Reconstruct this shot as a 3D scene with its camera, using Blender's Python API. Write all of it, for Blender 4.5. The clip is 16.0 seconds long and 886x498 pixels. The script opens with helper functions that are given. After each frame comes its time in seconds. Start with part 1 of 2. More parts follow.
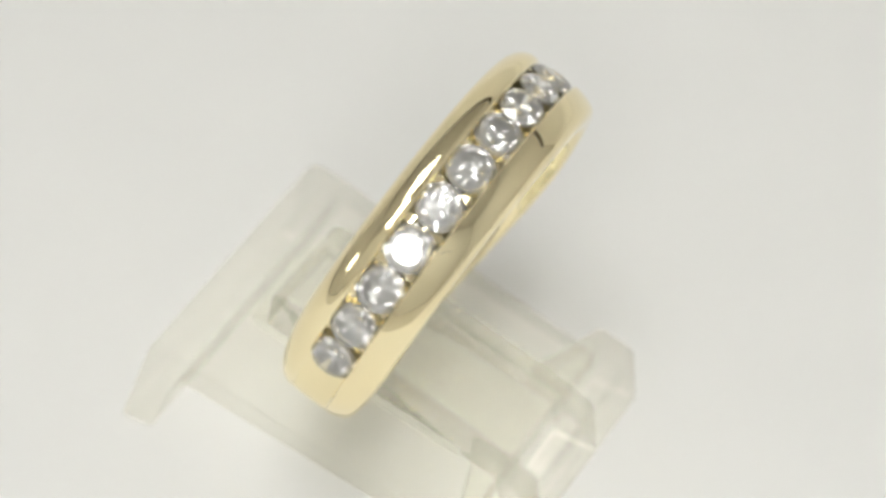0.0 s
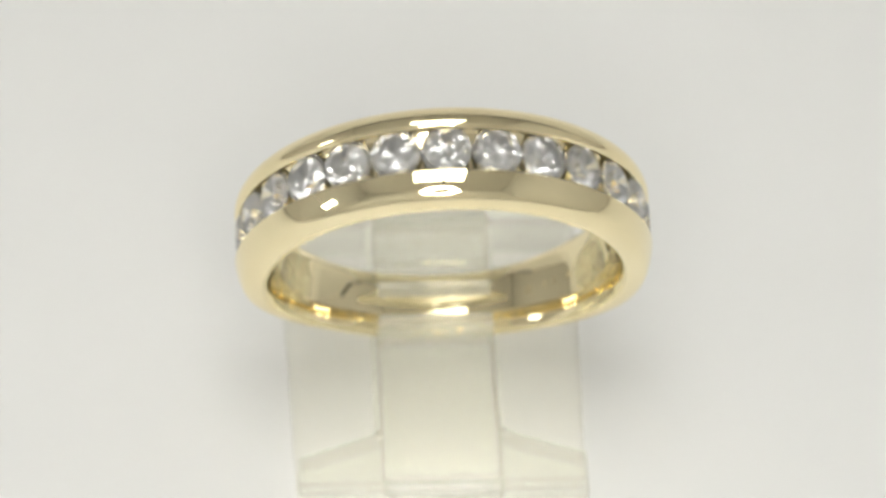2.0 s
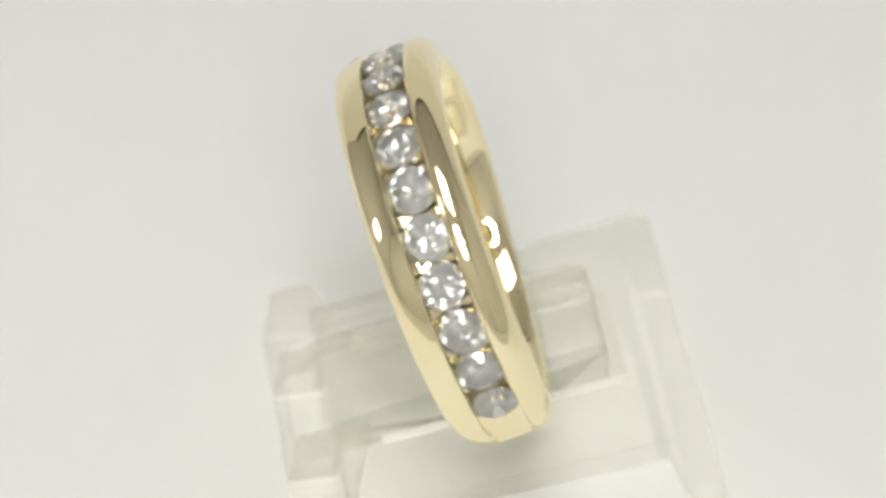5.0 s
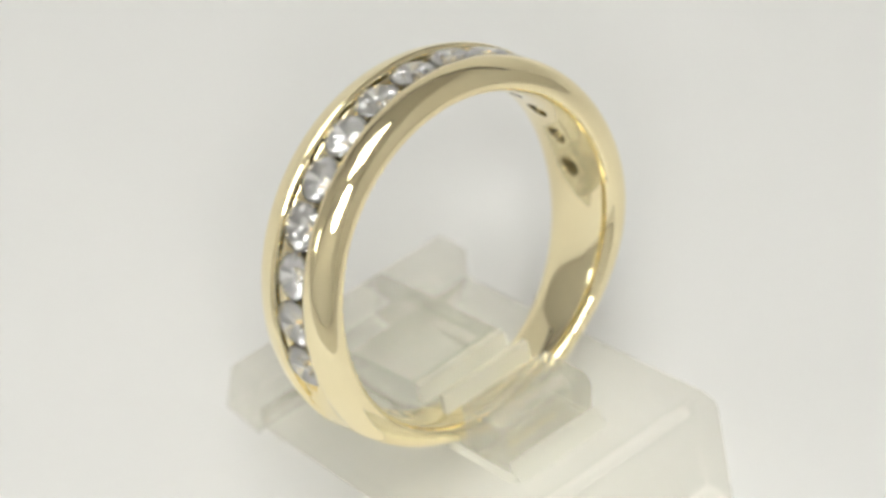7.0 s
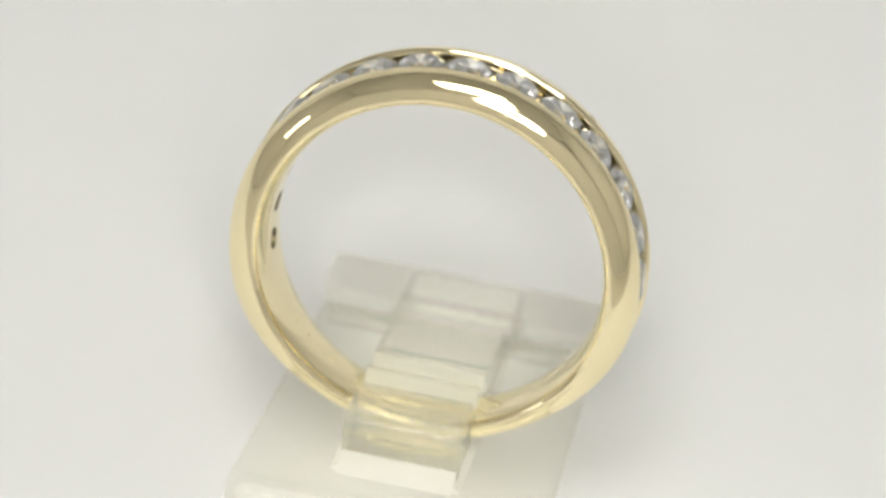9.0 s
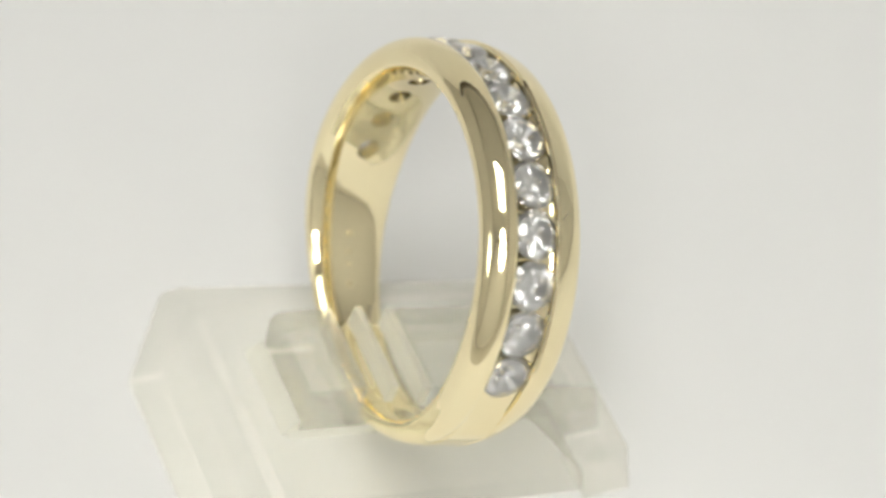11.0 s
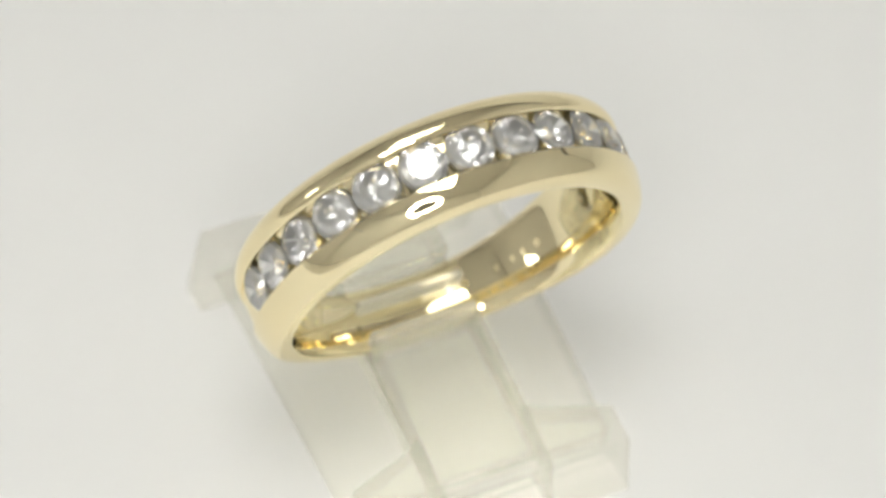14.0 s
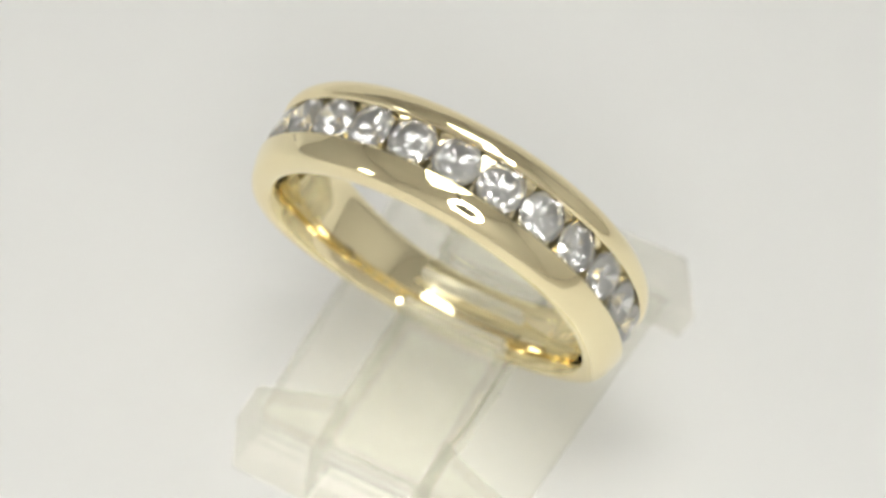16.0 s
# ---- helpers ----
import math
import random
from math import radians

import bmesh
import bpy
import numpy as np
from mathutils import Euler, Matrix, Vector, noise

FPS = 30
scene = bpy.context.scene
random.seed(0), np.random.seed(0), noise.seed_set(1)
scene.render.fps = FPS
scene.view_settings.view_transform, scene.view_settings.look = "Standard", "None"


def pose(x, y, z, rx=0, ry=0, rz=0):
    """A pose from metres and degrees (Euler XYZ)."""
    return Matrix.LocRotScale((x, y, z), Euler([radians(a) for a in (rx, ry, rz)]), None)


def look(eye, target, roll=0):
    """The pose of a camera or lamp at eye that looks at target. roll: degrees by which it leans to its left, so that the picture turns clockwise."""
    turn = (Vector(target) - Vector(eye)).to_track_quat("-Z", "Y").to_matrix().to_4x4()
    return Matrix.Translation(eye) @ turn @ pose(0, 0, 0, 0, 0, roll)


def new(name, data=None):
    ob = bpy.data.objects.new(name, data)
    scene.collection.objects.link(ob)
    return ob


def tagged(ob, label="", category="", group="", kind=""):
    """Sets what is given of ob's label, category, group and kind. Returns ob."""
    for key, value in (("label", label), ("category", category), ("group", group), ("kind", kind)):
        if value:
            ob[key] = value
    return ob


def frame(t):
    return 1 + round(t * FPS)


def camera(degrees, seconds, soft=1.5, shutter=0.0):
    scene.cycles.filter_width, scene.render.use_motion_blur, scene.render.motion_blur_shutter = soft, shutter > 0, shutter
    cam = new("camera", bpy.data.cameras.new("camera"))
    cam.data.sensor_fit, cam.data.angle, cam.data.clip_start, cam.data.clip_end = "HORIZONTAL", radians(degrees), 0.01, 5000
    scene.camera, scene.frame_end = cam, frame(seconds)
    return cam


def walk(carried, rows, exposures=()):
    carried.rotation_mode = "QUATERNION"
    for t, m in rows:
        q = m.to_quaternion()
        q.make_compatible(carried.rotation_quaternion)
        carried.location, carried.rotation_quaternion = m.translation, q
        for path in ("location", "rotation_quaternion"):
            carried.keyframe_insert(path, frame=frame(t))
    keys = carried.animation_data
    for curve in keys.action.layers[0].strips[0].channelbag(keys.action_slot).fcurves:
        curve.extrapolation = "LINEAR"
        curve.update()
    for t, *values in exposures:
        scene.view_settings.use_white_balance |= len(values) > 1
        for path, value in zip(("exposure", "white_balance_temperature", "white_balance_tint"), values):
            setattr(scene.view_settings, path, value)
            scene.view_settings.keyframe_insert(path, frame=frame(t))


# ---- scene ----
MM = 0.001
LIFT = 13.3 * MM          # height of the ring's middle over the sheet

# ---- camera: it stands still on a tripod, close over the ring ----
cam = camera(12.78, 16.0, soft=3.2)
EYE = (0.0, -137.74 * MM, 138.68 * MM + LIFT)
AIM = (0.025 * MM, -0.151 * MM, -0.150 * MM + LIFT)
# the lens is focused on the stones, so the stand behind falls soft
cam.data.dof.use_dof = True
cam.data.dof.focus_distance = 0.1915
cam.data.dof.aperture_fstop = 36.0
walk(cam, [(0.0, look(EYE, AIM, 2.83)), (16.0, look(EYE, AIM, 2.83))], exposures=[(0.0, 0.0), (16.0, 0.0)])

# ---- light ----
PANEL_POWER = 7.45
RING_POWER = 33.0
world = bpy.data.worlds.new("world")
world.use_nodes = True
world.node_tree.nodes["Background"].inputs[0].default_value = (0.75, 0.75, 0.72, 1)
world.node_tree.nodes["Background"].inputs[1].default_value = 0.3
scene.world = world


# ---- materials ----
def material(name, color, rough=0.5, metal=0.0):
    m = bpy.data.materials.new(name)
    m.use_nodes = True
    b = m.node_tree.nodes["Principled BSDF"]
    b.inputs["Base Color"].default_value = (*color, 1)
    b.inputs["Roughness"].default_value = rough
    b.inputs["Metallic"].default_value = metal
    return m, m.node_tree.nodes, m.node_tree.links, b


def noise_node(nodes, links, scale, detail=4.0, rough=0.55):
    c = nodes.new("ShaderNodeTexCoord")
    n = nodes.new("ShaderNodeTexNoise")
    n.inputs["Scale"].default_value = scale
    n.inputs["Detail"].default_value = detail
    n.inputs["Roughness"].default_value = rough
    links.new(c.outputs["Object"], n.inputs["Vector"])
    return n


def ramp(nodes, links, source, a, b, lo=0.3, hi=0.7):
    r = nodes.new("ShaderNodeValToRGB")
    r.color_ramp.elements[0].position, r.color_ramp.elements[1].position = lo, hi
    r.color_ramp.elements[0].color, r.color_ramp.elements[1].color = (*a, 1), (*b, 1)
    links.new(source, r.inputs[0])
    return r.outputs[0]


def relief(nodes, links, b, source, strength, distance):
    u = nodes.new("ShaderNodeBump")
    u.inputs["Strength"].default_value = strength
    u.inputs["Distance"].default_value = distance
    links.new(source, u.inputs["Height"])
    links.new(u.outputs[0], b.inputs["Normal"])


def gold_material():
    m, n, l, b = material("polished_gold", (0.93, 0.78, 0.47), 0.06, 1.0)
    fine = noise_node(n, l, 900.0, 5.0)
    wide = noise_node(n, l, 160.0, 2.0)
    l.new(ramp(n, l, wide.outputs[0], (0.93, 0.81, 0.515), (0.96, 0.86, 0.575)), b.inputs["Base Color"])
    l.new(ramp(n, l, fine.outputs[0], (0.015, 0.015, 0.015), (0.06, 0.06, 0.06)), b.inputs["Roughness"])
    relief(n, l, b, wide.outputs[0], 0.06, 0.0002)
    return m


def stone_material():
    m = bpy.data.materials.new("diamond")
    m.use_nodes = True
    n, l = m.node_tree.nodes, m.node_tree.links
    n.remove(n["Principled BSDF"])
    g = n.new("ShaderNodeBsdfGlass")
    g.inputs["Color"].default_value = (1.0, 1.0, 1.0, 1)
    g.inputs["Roughness"].default_value = 0.0
    g.inputs["IOR"].default_value = 2.42
    # white diffuse share lifts the dark facets, standing in for returned light
    haze = n.new("ShaderNodeBsdfDiffuse")
    haze.inputs["Color"].default_value = (0.95, 0.95, 0.96, 1)
    mix = n.new("ShaderNodeMixShader")
    mix.inputs[0].default_value = 0.10
    l.new(g.outputs[0], mix.inputs[1])
    l.new(haze.outputs[0], mix.inputs[2])
    l.new(mix.outputs[0], n["Material Output"].inputs["Surface"])
    return m


def acrylic_material(name, straight, cloudy):
    m, n, l, b = material(name, (0.935, 0.927, 0.88), 0.10)
    b.inputs["Transmission Weight"].default_value = 1.0
    b.inputs["IOR"].default_value = 1.49
    haze = noise_node(n, l, 300.0, 4.0)
    l.new(ramp(n, l, haze.outputs[0], (0.06, 0.06, 0.06), (0.15, 0.15, 0.15)), b.inputs["Roughness"])
    wave = noise_node(n, l, 150.0, 1.0)
    uneven = n.new("ShaderNodeBump")
    uneven.inputs["Strength"].default_value = 0.14
    uneven.inputs["Distance"].default_value = 0.0006
    l.new(wave.outputs[0], uneven.inputs["Height"])
    l.new(uneven.outputs[0], b.inputs["Normal"])
    clear = n.new("ShaderNodeBsdfTransparent")
    clear.inputs["Color"].default_value = (0.953, 0.950, 0.926, 1)
    mix = n.new("ShaderNodeMixShader")
    mix.inputs[0].default_value = straight
    l.new(b.outputs[0], mix.inputs[1])
    l.new(clear.outputs[0], mix.inputs[2])
    white = n.new("ShaderNodeBsdfDiffuse")
    white.inputs["Color"].default_value = (0.94, 0.935, 0.865, 1)
    through_light = n.new("ShaderNodeBsdfTranslucent")
    through_light.inputs["Color"].default_value = (0.94, 0.935, 0.865, 1)
    milk = n.new("ShaderNodeMixShader")
    l.new(white.outputs[0], milk.inputs[1])
    l.new(through_light.outputs[0], milk.inputs[2])
    body = n.new("ShaderNodeMixShader")
    body.inputs[0].default_value = cloudy
    l.new(mix.outputs[0], body.inputs[1])
    l.new(milk.outputs[0], body.inputs[2])
    l.new(body.outputs[0], n["Material Output"].inputs["Surface"])
    return m


def paper_material():
    m, n, l, b = material("white_sheet", (0.80, 0.79, 0.77), 0.6)
    wide = noise_node(n, l, 25.0, 3.0)
    l.new(ramp(n, l, wide.outputs[0], (0.735, 0.733, 0.718), (0.765, 0.762, 0.745)), b.inputs["Base Color"])
    return m


def plain_material(name, a, c, scale, rough):
    m, n, l, b = material(name, a, rough)
    w = noise_node(n, l, scale, 4.0)
    l.new(ramp(n, l, w.outputs[0], a, c), b.inputs["Base Color"])
    relief(n, l, b, w.outputs[0], 0.1, 0.001)
    return m


def glow_material(name, color, strength):
    m, n, l, b = material(name, (0.9, 0.9, 0.9), 0.4)
    b.inputs["Emission Color"].default_value = (*color, 1)
    b.inputs["Emission Strength"].default_value = strength
    return m


GOLD = gold_material()
STONE = stone_material()
ACRYLIC = acrylic_material("clear_acrylic", 0.80, 0.09)
# whitened so the ribs show the tongue's internal reflection as colour
PALED = acrylic_material("paled_acrylic", 0.45, 0.30)
POLISHED = acrylic_material("polished_acrylic", 0.58, 0.06)
# extra white diffuse paints the lamp's glint on seams and foot
GLINT_SEAM = acrylic_material("glint_acrylic", 0.40, 0.42)
PAPER = paper_material()
WALL = plain_material("wall_paint", (0.88, 0.875, 0.86), (0.91, 0.905, 0.89), 6.0, 0.8)
TABLE = plain_material("table_top", (0.46, 0.44, 0.40), (0.52, 0.50, 0.46), 12.0, 0.5)
BAR = plain_material("dark_wood", (0.05, 0.04, 0.03), (0.08, 0.06, 0.045), 40.0, 0.5)
PANEL = glow_material("panel_glow", (1.0, 0.995, 0.96), PANEL_POWER)
RINGGLOW = glow_material("ring_glow", (1.0, 0.995, 0.96), RING_POWER)
FLECK = material("grey_dust", (0.30, 0.29, 0.27), 0.8)[0]
SCRATCH = material("scratched_gold", (0.30, 0.25, 0.15), 0.6)[0]
HOUSING = material("black_plastic", (0.03, 0.03, 0.03), 0.45)[0]
ENGRAVED = material("engraved_gold", (0.84, 0.73, 0.46), 0.3, 1.0)[0]


# ---- building ----
def mesh_of(name, bm, mat, smooth=False):
    bmesh.ops.recalc_face_normals(bm, faces=bm.faces)
    me = bpy.data.meshes.new(name)
    bm.to_mesh(me)
    bm.free()
    me.materials.append(mat)
    for p in me.polygons:
        p.use_smooth = smooth
    return me


def part(name, bm, mat, parent, label="", m=None, smooth=False):
    ob = new(name, mesh_of(name, bm, mat, smooth))
    ob.parent = parent
    if m is not None:
        ob.matrix_basis = m
    return tagged(ob, label)


def box(bm, x0, x1, y0, y1, z0, z1):
    v = [bm.verts.new(c) for c in ((x0, y0, z0), (x1, y0, z0), (x1, y1, z0), (x0, y1, z0),
                                   (x0, y0, z1), (x1, y0, z1), (x1, y1, z1), (x0, y1, z1))]
    for f in ((3, 2, 1, 0), (4, 5, 6, 7), (0, 1, 5, 4), (1, 2, 6, 5), (2, 3, 7, 6), (3, 0, 4, 7)):
        bm.faces.new([v[i] for i in f])
    return v


def extruded(bm, outline, x0, x1):
    """A side outline in y and z drawn out across x."""
    a = [bm.verts.new((x0, y, z)) for y, z in outline]
    b = [bm.verts.new((x1, y, z)) for y, z in outline]
    n = len(outline)
    bm.faces.new(a)
    bm.faces.new(b[::-1])
    for i in range(n):
        bm.faces.new((a[i], b[i], b[(i + 1) % n], a[(i + 1) % n]))


def bevelled(bm, width, segments=2):
    bmesh.ops.bevel(bm, geom=list(bm.edges), offset=width, segments=segments, profile=0.5, affect="EDGES")


def structure(name, bm, mat, label, category, smooth=False):
    return tagged(new(name, mesh_of(name, bm, mat, smooth)), label, category, kind="structure")


# ---- the place: white sheet with a raised back, on a table in a closed room ----
def build_room():
    bm = bmesh.new()
    rows = [(-0.085, 0.0), (0.16, 0.0)]
    for i in range(1, 13):
        a = radians(90 * i / 12)
        rows.append((0.16 + 0.06 * math.sin(a), 0.06 - 0.06 * math.cos(a)))
    rows.append((0.223, 0.25))
    under = [(y + 0.0006 * (z > 0.05), z - 0.0006 * (z <= 0.05)) for y, z in rows]
    extruded(bm, rows + under[::-1], -0.45, 0.55)
    structure("ground", bm, PAPER, "matte white paper sheet sweeping up behind the ring", "backdrop", False)
    bm = bmesh.new()
    box(bm, -1.497, 1.047, -1.197, 1.197, -0.04, -0.0012)
    structure("floor", bm, TABLE, "grey-brown table top under the white sheet", "table top")
    # unseen bar over the sheet's top, added for a dark line in the gold
    bar = tagged(new("mirrored_bar"), "unseen dark bar added for the dark line it mirrors into the gold", "bar")
    bm = bmesh.new()
    box(bm, -0.46, 0.56, 0.2195, 0.2275, 0.2505, 0.285)
    bevelled(bm, 0.0015)
    part("rail", bm, BAR, bar)
    for x in (-0.455, 0.555):
        bm = bmesh.new()
        box(bm, x - 0.005, x + 0.005, 0.228, 0.238, -0.0012, 0.283)
        part("post", bm, BAR, bar)
    # unseen walls; the east one stands nearer to brighten the ring's right side
    for name, c in (("wall_north", (-1.5, 1.05, 1.2, 1.26, -0.04, 1.4)), ("wall_south", (-1.5, 1.05, -1.26, -1.2, -0.04, 1.4)),
                    ("wall_east", (1.05, 1.11, -1.26, 1.26, -0.04, 1.4)), ("wall_west", (-1.56, -1.5, -1.26, 1.26, -0.04, 1.4))):
        bm = bmesh.new()
        box(bm, *c)
        structure(name, bm, WALL, "plain warm grey painted wall", "wall")
    bm = bmesh.new()
    box(bm, -1.56, 1.11, -1.26, 1.26, 1.4, 1.46)
    structure("ceiling", bm, WALL, "plain warm grey painted ceiling", "ceiling")


def build_panel():
    lamp = tagged(new("panel_lamp"), "white rectangular lamp on the ceiling above the ring", "lamp")
    lamp.matrix_basis = pose(-0.07, -0.38, 1.4)
    bm = bmesh.new()
    box(bm, -0.34, 0.34, -0.29, 0.29, -0.034, -0.028)
    part("diffuser", bm, PANEL, lamp, "glowing white diffuser")
    bm = bmesh.new()
    box(bm, -0.36, 0.36, -0.31, 0.31, -0.027, -0.001)
    bevelled(bm, 0.004)
    part("housing", bm, HOUSING, lamp, "black lamp housing")


def build_wall_lamp():
    lamp = tagged(new("wall_lamp"), "small white square lamp on a plain wall", "lamp")
    lamp.matrix_basis = pose(-1.5, -0.62, 0.58)
    bm = bmesh.new()
    box(bm, 0.022, 0.027, -0.12, 0.12, -0.14, 0.14)
    part("diffuser", bm, PANEL, lamp, "glowing white diffuser")
    bm = bmesh.new()
    box(bm, 0.001, 0.021, -0.13, 0.13, -0.15, 0.15)
    bevelled(bm, 0.003)
    part("housing", bm, HOUSING, lamp, "black lamp housing")


def build_ring_lamp():
    lamp = tagged(new("ring_lamp"), "round white lamp circling the lens", "lamp")
    lamp.matrix_basis = look(EYE, AIM)
    bm = bmesh.new()
    n = 48
    prof = ((0.026, 0.004), (0.034, 0.004), (0.034, 0.008), (0.026, 0.008))
    loops = []
    for i in range(n):
        a = 2 * math.pi * i / n
        loops.append([bm.verts.new((r * math.cos(a), r * math.sin(a), z)) for r, z in prof])
    for i in range(n):
        p, q = loops[i], loops[(i + 1) % n]
        for k in range(4):
            bm.faces.new((p[k], q[k], q[(k + 1) % 4], p[(k + 1) % 4]))
    part("diffuser", bm, RINGGLOW, lamp, "glowing white ring")
    bm = bmesh.new()
    bmesh.ops.create_cone(bm, cap_ends=True, segments=40, radius1=0.024, radius2=0.024, depth=0.03)
    bmesh.ops.translate(bm, verts=bm.verts, vec=(0, 0, 0.028))
    box(bm, -0.03, 0.03, -0.024, 0.024, 0.044, 0.085)
    part("lens_housing", bm, HOUSING, lamp, "black lens housing behind the lamp")
    # unseen arm up to the ceiling, added as a dark line for the gold to mirror
    bm = bmesh.new()
    box(bm, -0.004, 0.004, -0.004, 0.004, 0.0, 1.4 - EYE[2] - 0.028)
    part("arm", bm, HOUSING, lamp, "", lamp.matrix_basis.inverted() @ pose(0, EYE[1] - 0.03, EYE[2] + 0.028))


# ---- the ring ----
STONES, FIRST, STEP = 14, 0.08463, 0.24549
INNER, TILT = 8.38, 20.71


def stone_angle(k):
    return FIRST + (k - 6.5) * STEP


def step(a, lo, hi):
    u = min(1.0, max(0.0, (a - lo) / (hi - lo)))
    return u * u * (3 - 2 * u)


def band_profile(open_part, domed):
    """Half of the band's section as (across, radius), from the middle of the channel to the inside, in mm, with a flat or a domed rail."""
    grooved = [(0.0, 9.62), (0.75, 9.63), (1.08, 9.72), (1.15, 9.8), (1.15, 9.94), (1.06, 9.99), (1.04, 10.1)]
    plain = [(0.0, 10.32), (0.4, 10.32), (0.7, 10.31), (0.85, 10.31), (0.95, 10.3), (1.0, 10.3), (1.04, 10.3)]
    rail = [(1.12, 10.25), (1.2, 10.32), (1.5, 10.266), (1.8, 10.183), (2.07, 10.072), (2.29, 9.96), (2.43, 9.81), (2.52, 9.575), (2.56, 9.29)]
    if domed:
        rail = [(1.12, 10.19), (1.2, 10.26), (1.5, 10.285), (1.8, 10.215), (2.07, 10.055), (2.29, 9.83), (2.43, 9.61), (2.52, 9.36), (2.56, 9.15)]
    rail += [(2.56, 9.0), (2.51, 8.86), (2.38, 8.74), (2.1, 8.61), (1.6, 8.47), (0.9, INNER + 0.02), (0.0, INNER)]
    mixed = [(p[0] + (g[0] - p[0]) * open_part, p[1] + (g[1] - p[1]) * open_part) for g, p in zip(grooved, plain)]
    return mixed + rail


def widen(w, by):
    return w if w < 1.12 else 1.12 + (w - 1.12) * by


def band_mesh():
    bm = bmesh.new()
    lo, hi = stone_angle(0) - 0.22, stone_angle(13) + 0.22
    loops = []
    n = 360
    for i in range(n):
        a = -math.pi + 2 * math.pi * i / n
        channel = step(a, lo - 0.25, lo + 0.08) * (1 - step(a, hi - 0.08, hi + 0.25))
        thin = 1 - 0.34 * step(abs(a - FIRST), 1.75, 2.7)
        slim = 1 - 0.34 * step(abs(a - FIRST), 1.45, 2.9)
        front, back = ([(w * slim, INNER + (r - INNER) * thin) for w, r in band_profile(channel, domed)] for domed in (False, True))
        full = [(-widen(w, 1.09), r) for w, r in front[::-1]][:-1] + [(widen(w, 0.98), r) for w, r in back][:-1]
        loops.append([bm.verts.new((r * math.sin(a) * MM, w * MM, r * math.cos(a) * MM)) for w, r in full])
    m = len(loops[0])
    for i in range(n):
        p, q = loops[i], loops[(i + 1) % n]
        for k in range(m):
            bm.faces.new((p[k], p[(k + 1) % m], q[(k + 1) % m], q[k]))
    return bm


def hole_cutter():
    bm = bmesh.new()
    for k in range(STONES):
        m = Matrix.Rotation(stone_angle(k), 4, "Y") @ Matrix.Translation((0, 0, 8.9 * MM))
        bmesh.ops.create_cone(bm, cap_ends=True, segments=24, radius1=0.52 * MM, radius2=0.85 * MM, depth=1.5 * MM, matrix=m)
    return bm


def stone_mesh(rng, radius=1.205):
    """A round brilliant cut from a cylinder, facet by facet; its girdle lies at z = 0."""
    bm = bmesh.new()
    bmesh.ops.create_cone(bm, cap_ends=True, segments=48, radius1=1.0, radius2=1.0, depth=2.0)

    def cut(turn, slope, r, z, up):
        """One flat facet that faces outwards at that turn and slope and passes through (r, z)."""
        a, t = 2 * math.pi * turn + rng.uniform(-0.02, 0.02), radians(slope + (rng.uniform(-0.7, 0.7) if slope else 0.0))
        no = Vector((math.sin(t) * math.cos(a), math.sin(t) * math.sin(a), up * math.cos(t)))
        at = Vector((r * math.cos(a), r * math.sin(a), z))
        got = bmesh.ops.bisect_plane(bm, geom=bm.verts[:] + bm.edges[:] + bm.faces[:], dist=1e-6, plane_co=at, plane_no=no, clear_outer=True)
        edges = [e for e in got["geom_cut"] if isinstance(e, bmesh.types.BMEdge)]
        if edges:
            bmesh.ops.edgenet_fill(bm, edges=edges)
    cut(0, 0.0, 0, 0.30, 1)
    for k in range(8):
        cut(k / 8, 34.5, 1.0, 0.03, 1)
        cut(k / 8, 40.9, 1.0, -0.03, -1)
    for k in range(16):
        cut((k + 0.5) / 16, 38.2, 1.0, 0.02, 1)
        cut((k + 0.5) / 16, 41.75, 1.0, -0.02, -1)
    for k in range(8):
        cut((k + 0.5) / 8, 22.0, 0.60, 0.30, 1)
    bmesh.ops.scale(bm, vec=Vector((radius * MM,) * 3), verts=bm.verts)
    return bm


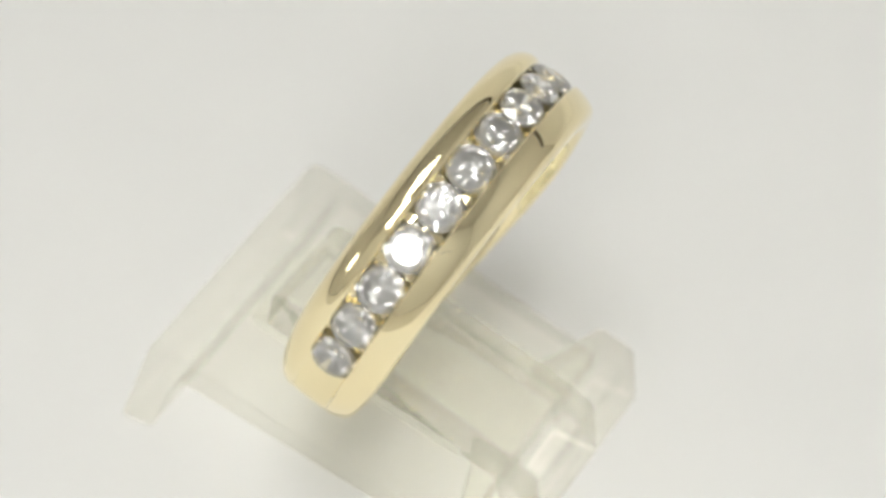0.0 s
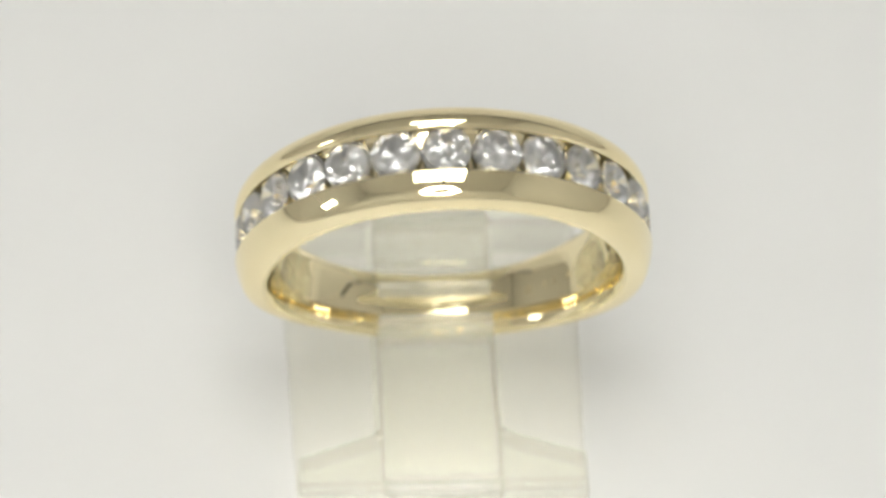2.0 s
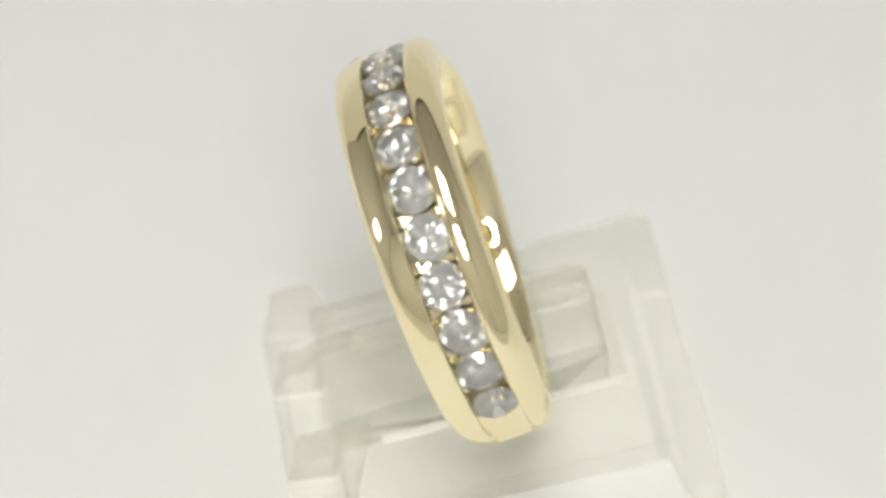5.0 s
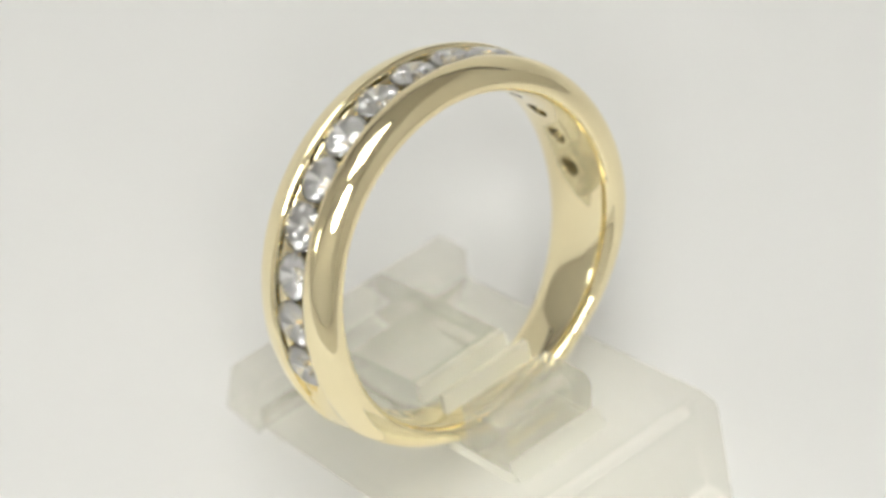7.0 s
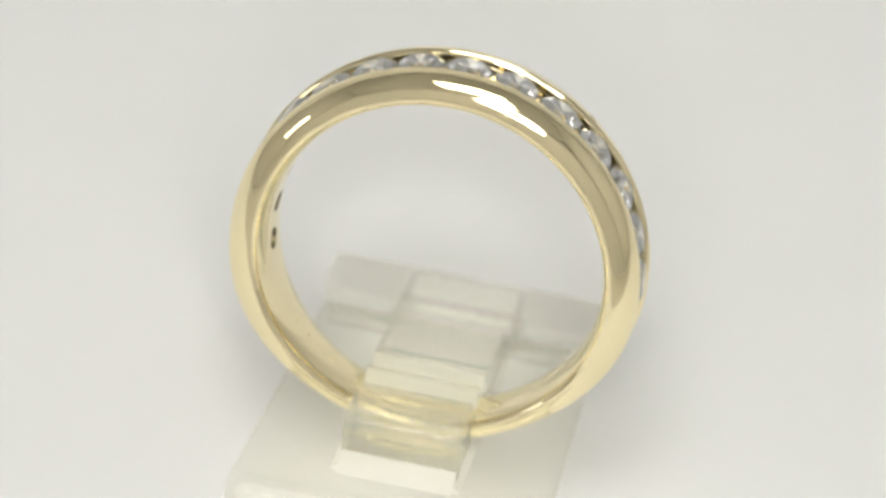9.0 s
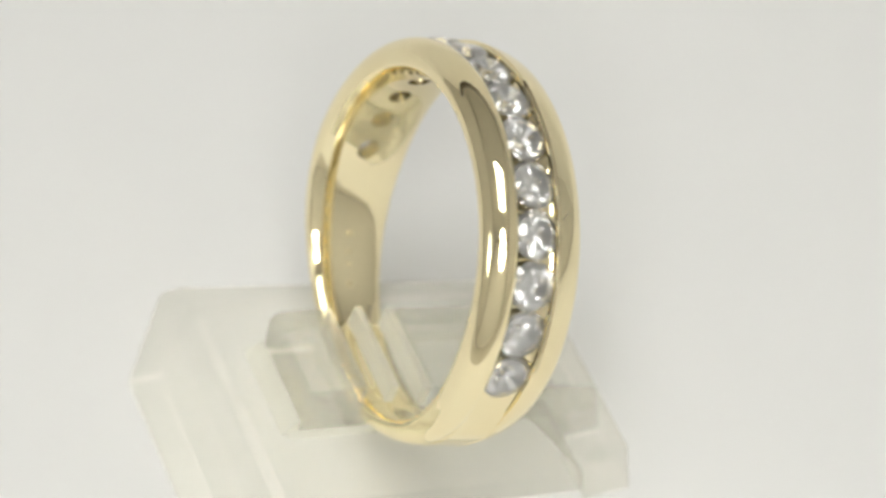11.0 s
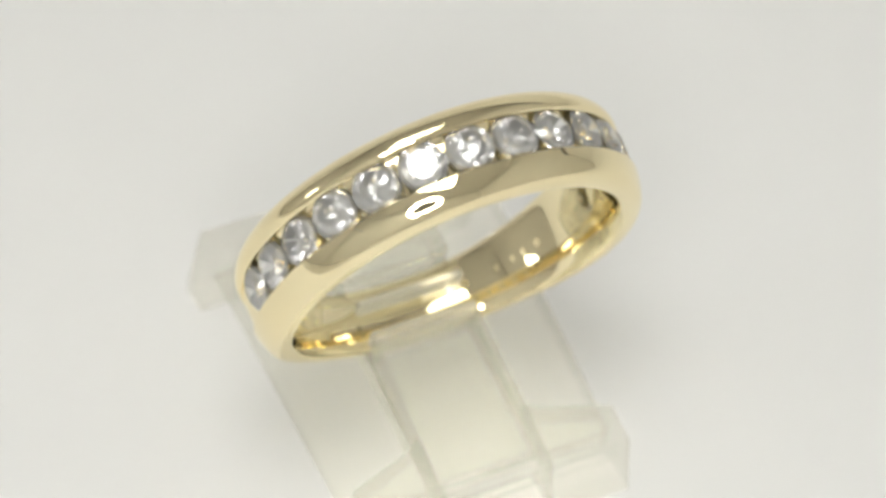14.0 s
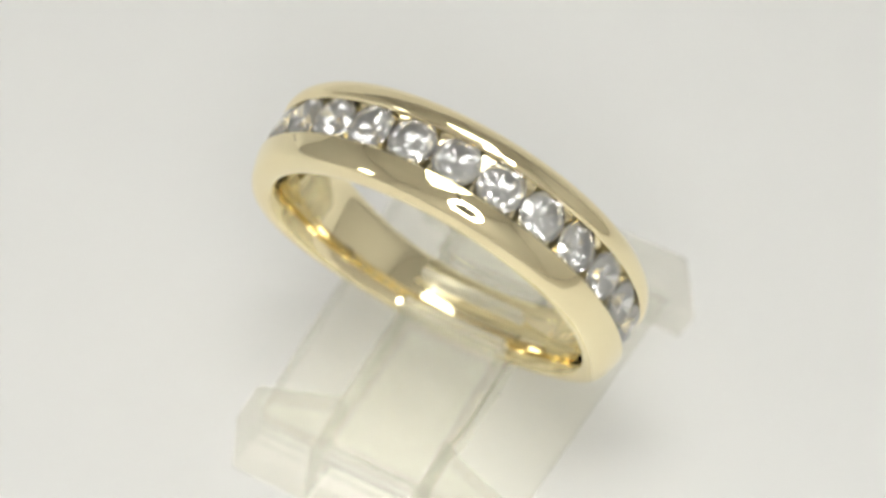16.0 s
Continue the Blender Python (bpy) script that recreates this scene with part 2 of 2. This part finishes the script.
def build_ring():
    ring = tagged(new("ring"), "polished yellow gold ring with a channel of fourteen round diamonds", "ring")
    ring.location.z = LIFT
    lean = pose(0.05 * MM, 0.608 * MM, 0, TILT, 0, 0)
    cutter = new("cutter", mesh_of("cutter", hole_cutter(), GOLD))
    band = part("band", band_mesh(), GOLD, ring, "polished yellow gold band with a stone channel", lean)
    cut = band.modifiers.new("holes", "BOOLEAN")
    cut.operation, cut.object, cut.solver = "DIFFERENCE", cutter, "EXACT"
    cutter.matrix_world = Matrix.Translation((0, 0, LIFT)) @ lean
    bpy.context.view_layer.update()
    done = bpy.data.meshes.new_from_object(band.evaluated_get(bpy.context.evaluated_depsgraph_get()))
    band.modifiers.clear()
    band.data = done
    bpy.data.objects.remove(cutter)
    for p in done.polygons:
        p.use_smooth = True
    done.set_sharp_from_angle(angle=radians(40))
    rng = random.Random(7)
    for k in range(STONES):
        stone = new("diamond", mesh_of("diamond", stone_mesh(rng), STONE))
        stone.parent = ring
        stone.matrix_basis = (lean @ Matrix.Rotation(stone_angle(k), 4, "Y") @ Matrix.Translation((0, 0, 9.89 * MM))
                              @ pose(0, 0, 0, rng.uniform(-4, 4), rng.uniform(-4, 4), rng.uniform(0, 45)))
        tagged(stone, "clear round brilliant diamond")
    # fine scratch on one rail
    bm = bmesh.new()
    box(bm, -0.27 * MM, 0.27 * MM, -0.022 * MM, 0.022 * MM, -0.012 * MM, 0.012 * MM)
    part("scratch", bm, SCRATCH, ring, "fine dark scratch", lean @ Matrix.Rotation(-0.682, 4, "Y") @ Matrix.Translation((0, -1.5 * MM, 10.275 * MM))
         @ pose(0, 0, 0, 10.5, 0, 0) @ pose(0, 0, 0, 0, 0, -45))
    # worn hallmark inside the shank
    for j, (da, length) in enumerate(((0.55, 0.28), (0.66, 0.16), (0.74, 0.16), (0.86, 0.3))):
        bm = bmesh.new()
        box(bm, -length / 2 * MM, length / 2 * MM, -0.17 * MM, 0.17 * MM, -0.012 * MM, 0.012 * MM)
        part("hallmark", bm, ENGRAVED, ring, "worn engraved mark",
             lean @ Matrix.Rotation(stone_angle(13) + da, 4, "Y") @ Matrix.Translation((0, 0, (INNER - 0.002) * MM)))
    return ring


# ---- the clear stand ----
def lofted(bm, slices):
    """Closed outlines in y and z, each at its own x, joined side to side."""
    loops = [[bm.verts.new((x * MM, y * MM, LIFT + z * MM)) for y, z in outline] for x, outline in slices]
    n = len(loops[0])
    bm.faces.new(loops[0])
    bm.faces.new(loops[-1][::-1])
    for p, q in zip(loops, loops[1:]):
        for i in range(n):
            bm.faces.new((p[i], q[i], q[(i + 1) % n], p[(i + 1) % n]))


def build_stand():
    stand = tagged(new("ring_stand"), "clear slightly yellowed acrylic ring stand with a slotted tongue", "display stand")
    ground = -13.28

    def plate_z(y):
        return -10.22 + 0.240 * (y + 1.1)

    def half_width(y):
        return 7.22 + 0.030 * (y + 8.0)
    # thin sloping plate that ends in a leg under its high edge
    side = [(-5.4, plate_z(-5.4)), (10.85, plate_z(10.85)), (11.0, -6.95), (12.05, -7.02), (12.35, -7.3), (14.15, ground),
            (12.35, ground), (10.75, plate_z(10.75) - 1.5), (10.1, plate_z(10.1) - 1.25), (-5.4, plate_z(-5.4) - 1.25)]
    bm = bmesh.new()
    loops = []
    for sign in (-1, 1):
        loops.append([bm.verts.new((sign * half_width(y) * MM, y * MM, LIFT + z * MM)) for y, z in side])
    bm.faces.new(loops[0])
    bm.faces.new(loops[1][::-1])
    for i in range(len(side)):
        j = (i + 1) % len(side)
        bm.faces.new((loops[0][i], loops[1][i], loops[1][j], loops[0][j]))
    bevelled(bm, 0.16 * MM, 2)
    part("plate", bm, ACRYLIC, stand, "clear sloping acrylic plate with a leg").visible_shadow = False
    # low bars on both sides of the tongue, flaring into it
    for sign in (-1, 1):
        slices = []
        for x, inner in ((7.23, -5.2), (5.6, -4.7), (4.2, -4.25), (3.5, -4.0), (2.98, -3.6)):
            slices.append((sign * x, [(-8.05, ground), (-7.7, -9.95), (-7.45, -9.72), (inner - 0.55, -9.72 + 0.28 * (inner + 6.9)),
                                      (inner - 0.22, -9.95 + 0.28 * (inner + 6.9)), (inner, plate_z(inner) + 0.03), (-5.43, plate_z(-5.43) + 0.03), (-5.45, ground)]))
        bm = bmesh.new()
        lofted(bm, slices)
        bevelled(bm, 0.13 * MM, 2)
        part("foot_bar", bm, ACRYLIC, stand, "clear acrylic bar flaring into the tongue").visible_shadow = False

    c, s = math.cos(radians(TILT)), math.sin(radians(TILT))

    def slot(across, radius):
        """A point of the ring's own section at its lowest place."""
        return (0.608 + across * c + radius * s, across * s - radius * c)
    front, back = -1.78, 1.78
    low = 10.05
    f_low, b_low = slot(front, low), slot(back, low)
    f_top, b_top = slot(front, 6.65), slot(back, 6.85)
    outline = [(-8.07, ground), (-7.72, -9.97), (-7.45, -9.74), (-5.9, -9.2), (-3.9, -8.5), f_top, f_low, b_low, b_top,
               (7.45, -5.15), (7.85, -5.3), (8.1, -5.65), (8.45, plate_z(8.45) + 0.03), (-5.4, plate_z(-5.4) + 0.03), (-5.43, ground)]
    bm = bmesh.new()
    lofted(bm, [(-2.95, outline), (2.95, outline)])
    bevelled(bm, 0.17 * MM, 2)
    part("tongue", bm, POLISHED, stand, "clear acrylic tongue with a slot").visible_shadow = False
    # sloping seams where the tongue's sides meet the plate, whitened as a painted highlight
    for sign in (-1, 1):
        bm = bmesh.new()
        loops = [[bm.verts.new((sign * x * MM, y * MM, LIFT + (plate_z(y) + z) * MM)) for x, z in ((2.97, 0.03), (3.27, 0.03), (2.97, 0.33))]
                 for y in (-3.2, 9.0)]
        bm.faces.new(loops[0])
        bm.faces.new(loops[1][::-1])
        for i in range(3):
            bm.faces.new((loops[0][i], loops[1][i], loops[1][(i + 1) % 3], loops[0][(i + 1) % 3]))
        part("seam", bm, GLINT_SEAM, stand, "moulded seam along the tongue with its highlight put into the colour").visible_shadow = False
    # tongue's sloping foot, the ring lamp's glint painted in as white
    bm = bmesh.new()
    foot = [(8.5, plate_z(8.5) + 0.03), (8.34, -7.0), (9.35, plate_z(9.35) + 0.03)]
    lofted(bm, [(-2.95, foot), (2.95, foot)])
    part("seam", bm, GLINT_SEAM, stand, "sloping foot of the tongue with its highlight put into the colour").visible_shadow = False
    # two added ribs cross the slot over the band, paled to imitate internal reflection
    for a0, a1 in ((front + 0.03, -1.25), (0.1, 0.55)):
        rib = [slot(a0, 7.9), slot(a1, 7.9), slot(a1, 6.72), slot(a0, 6.68)]
        bm = bmesh.new()
        lofted(bm, [(-2.93, rib), (2.93, rib)])
        bevelled(bm, 0.1 * MM, 2)
        part("rib", bm, PALED, stand, "added acrylic rib over the band, paled like internal reflection").visible_shadow = False
    # small dark flecks beside the tongue
    for x, y, turn in ((3.25, 0.8, 40), (-3.2, 0.5, 75)):
        bm = bmesh.new()
        bmesh.ops.create_icosphere(bm, subdivisions=1, radius=0.16 * MM)
        for v in bm.verts:
            v.co = (v.co.x * 1.5, v.co.y * 0.5, v.co.z * 0.15)
        part("fleck", bm, FLECK, stand, "tiny grey fleck of dust",
             pose(x * MM, y * MM, LIFT + (plate_z(y) + 0.04) * MM, 14.3, 0, turn))
    return stand


def motions():
    """Ring and stand turn together, once in about 12.8 seconds."""
    for thing in (ring, stand):
        z = thing.location.z
        walk(thing, [(0.5 * i, pose(0, 0, z, 0, 0, 61.93 - 28.156 * 0.5 * i)) for i in range(33)])


build_room()
build_panel()
build_wall_lamp()
build_ring_lamp()
ring = build_ring()
stand = build_stand()
motions()
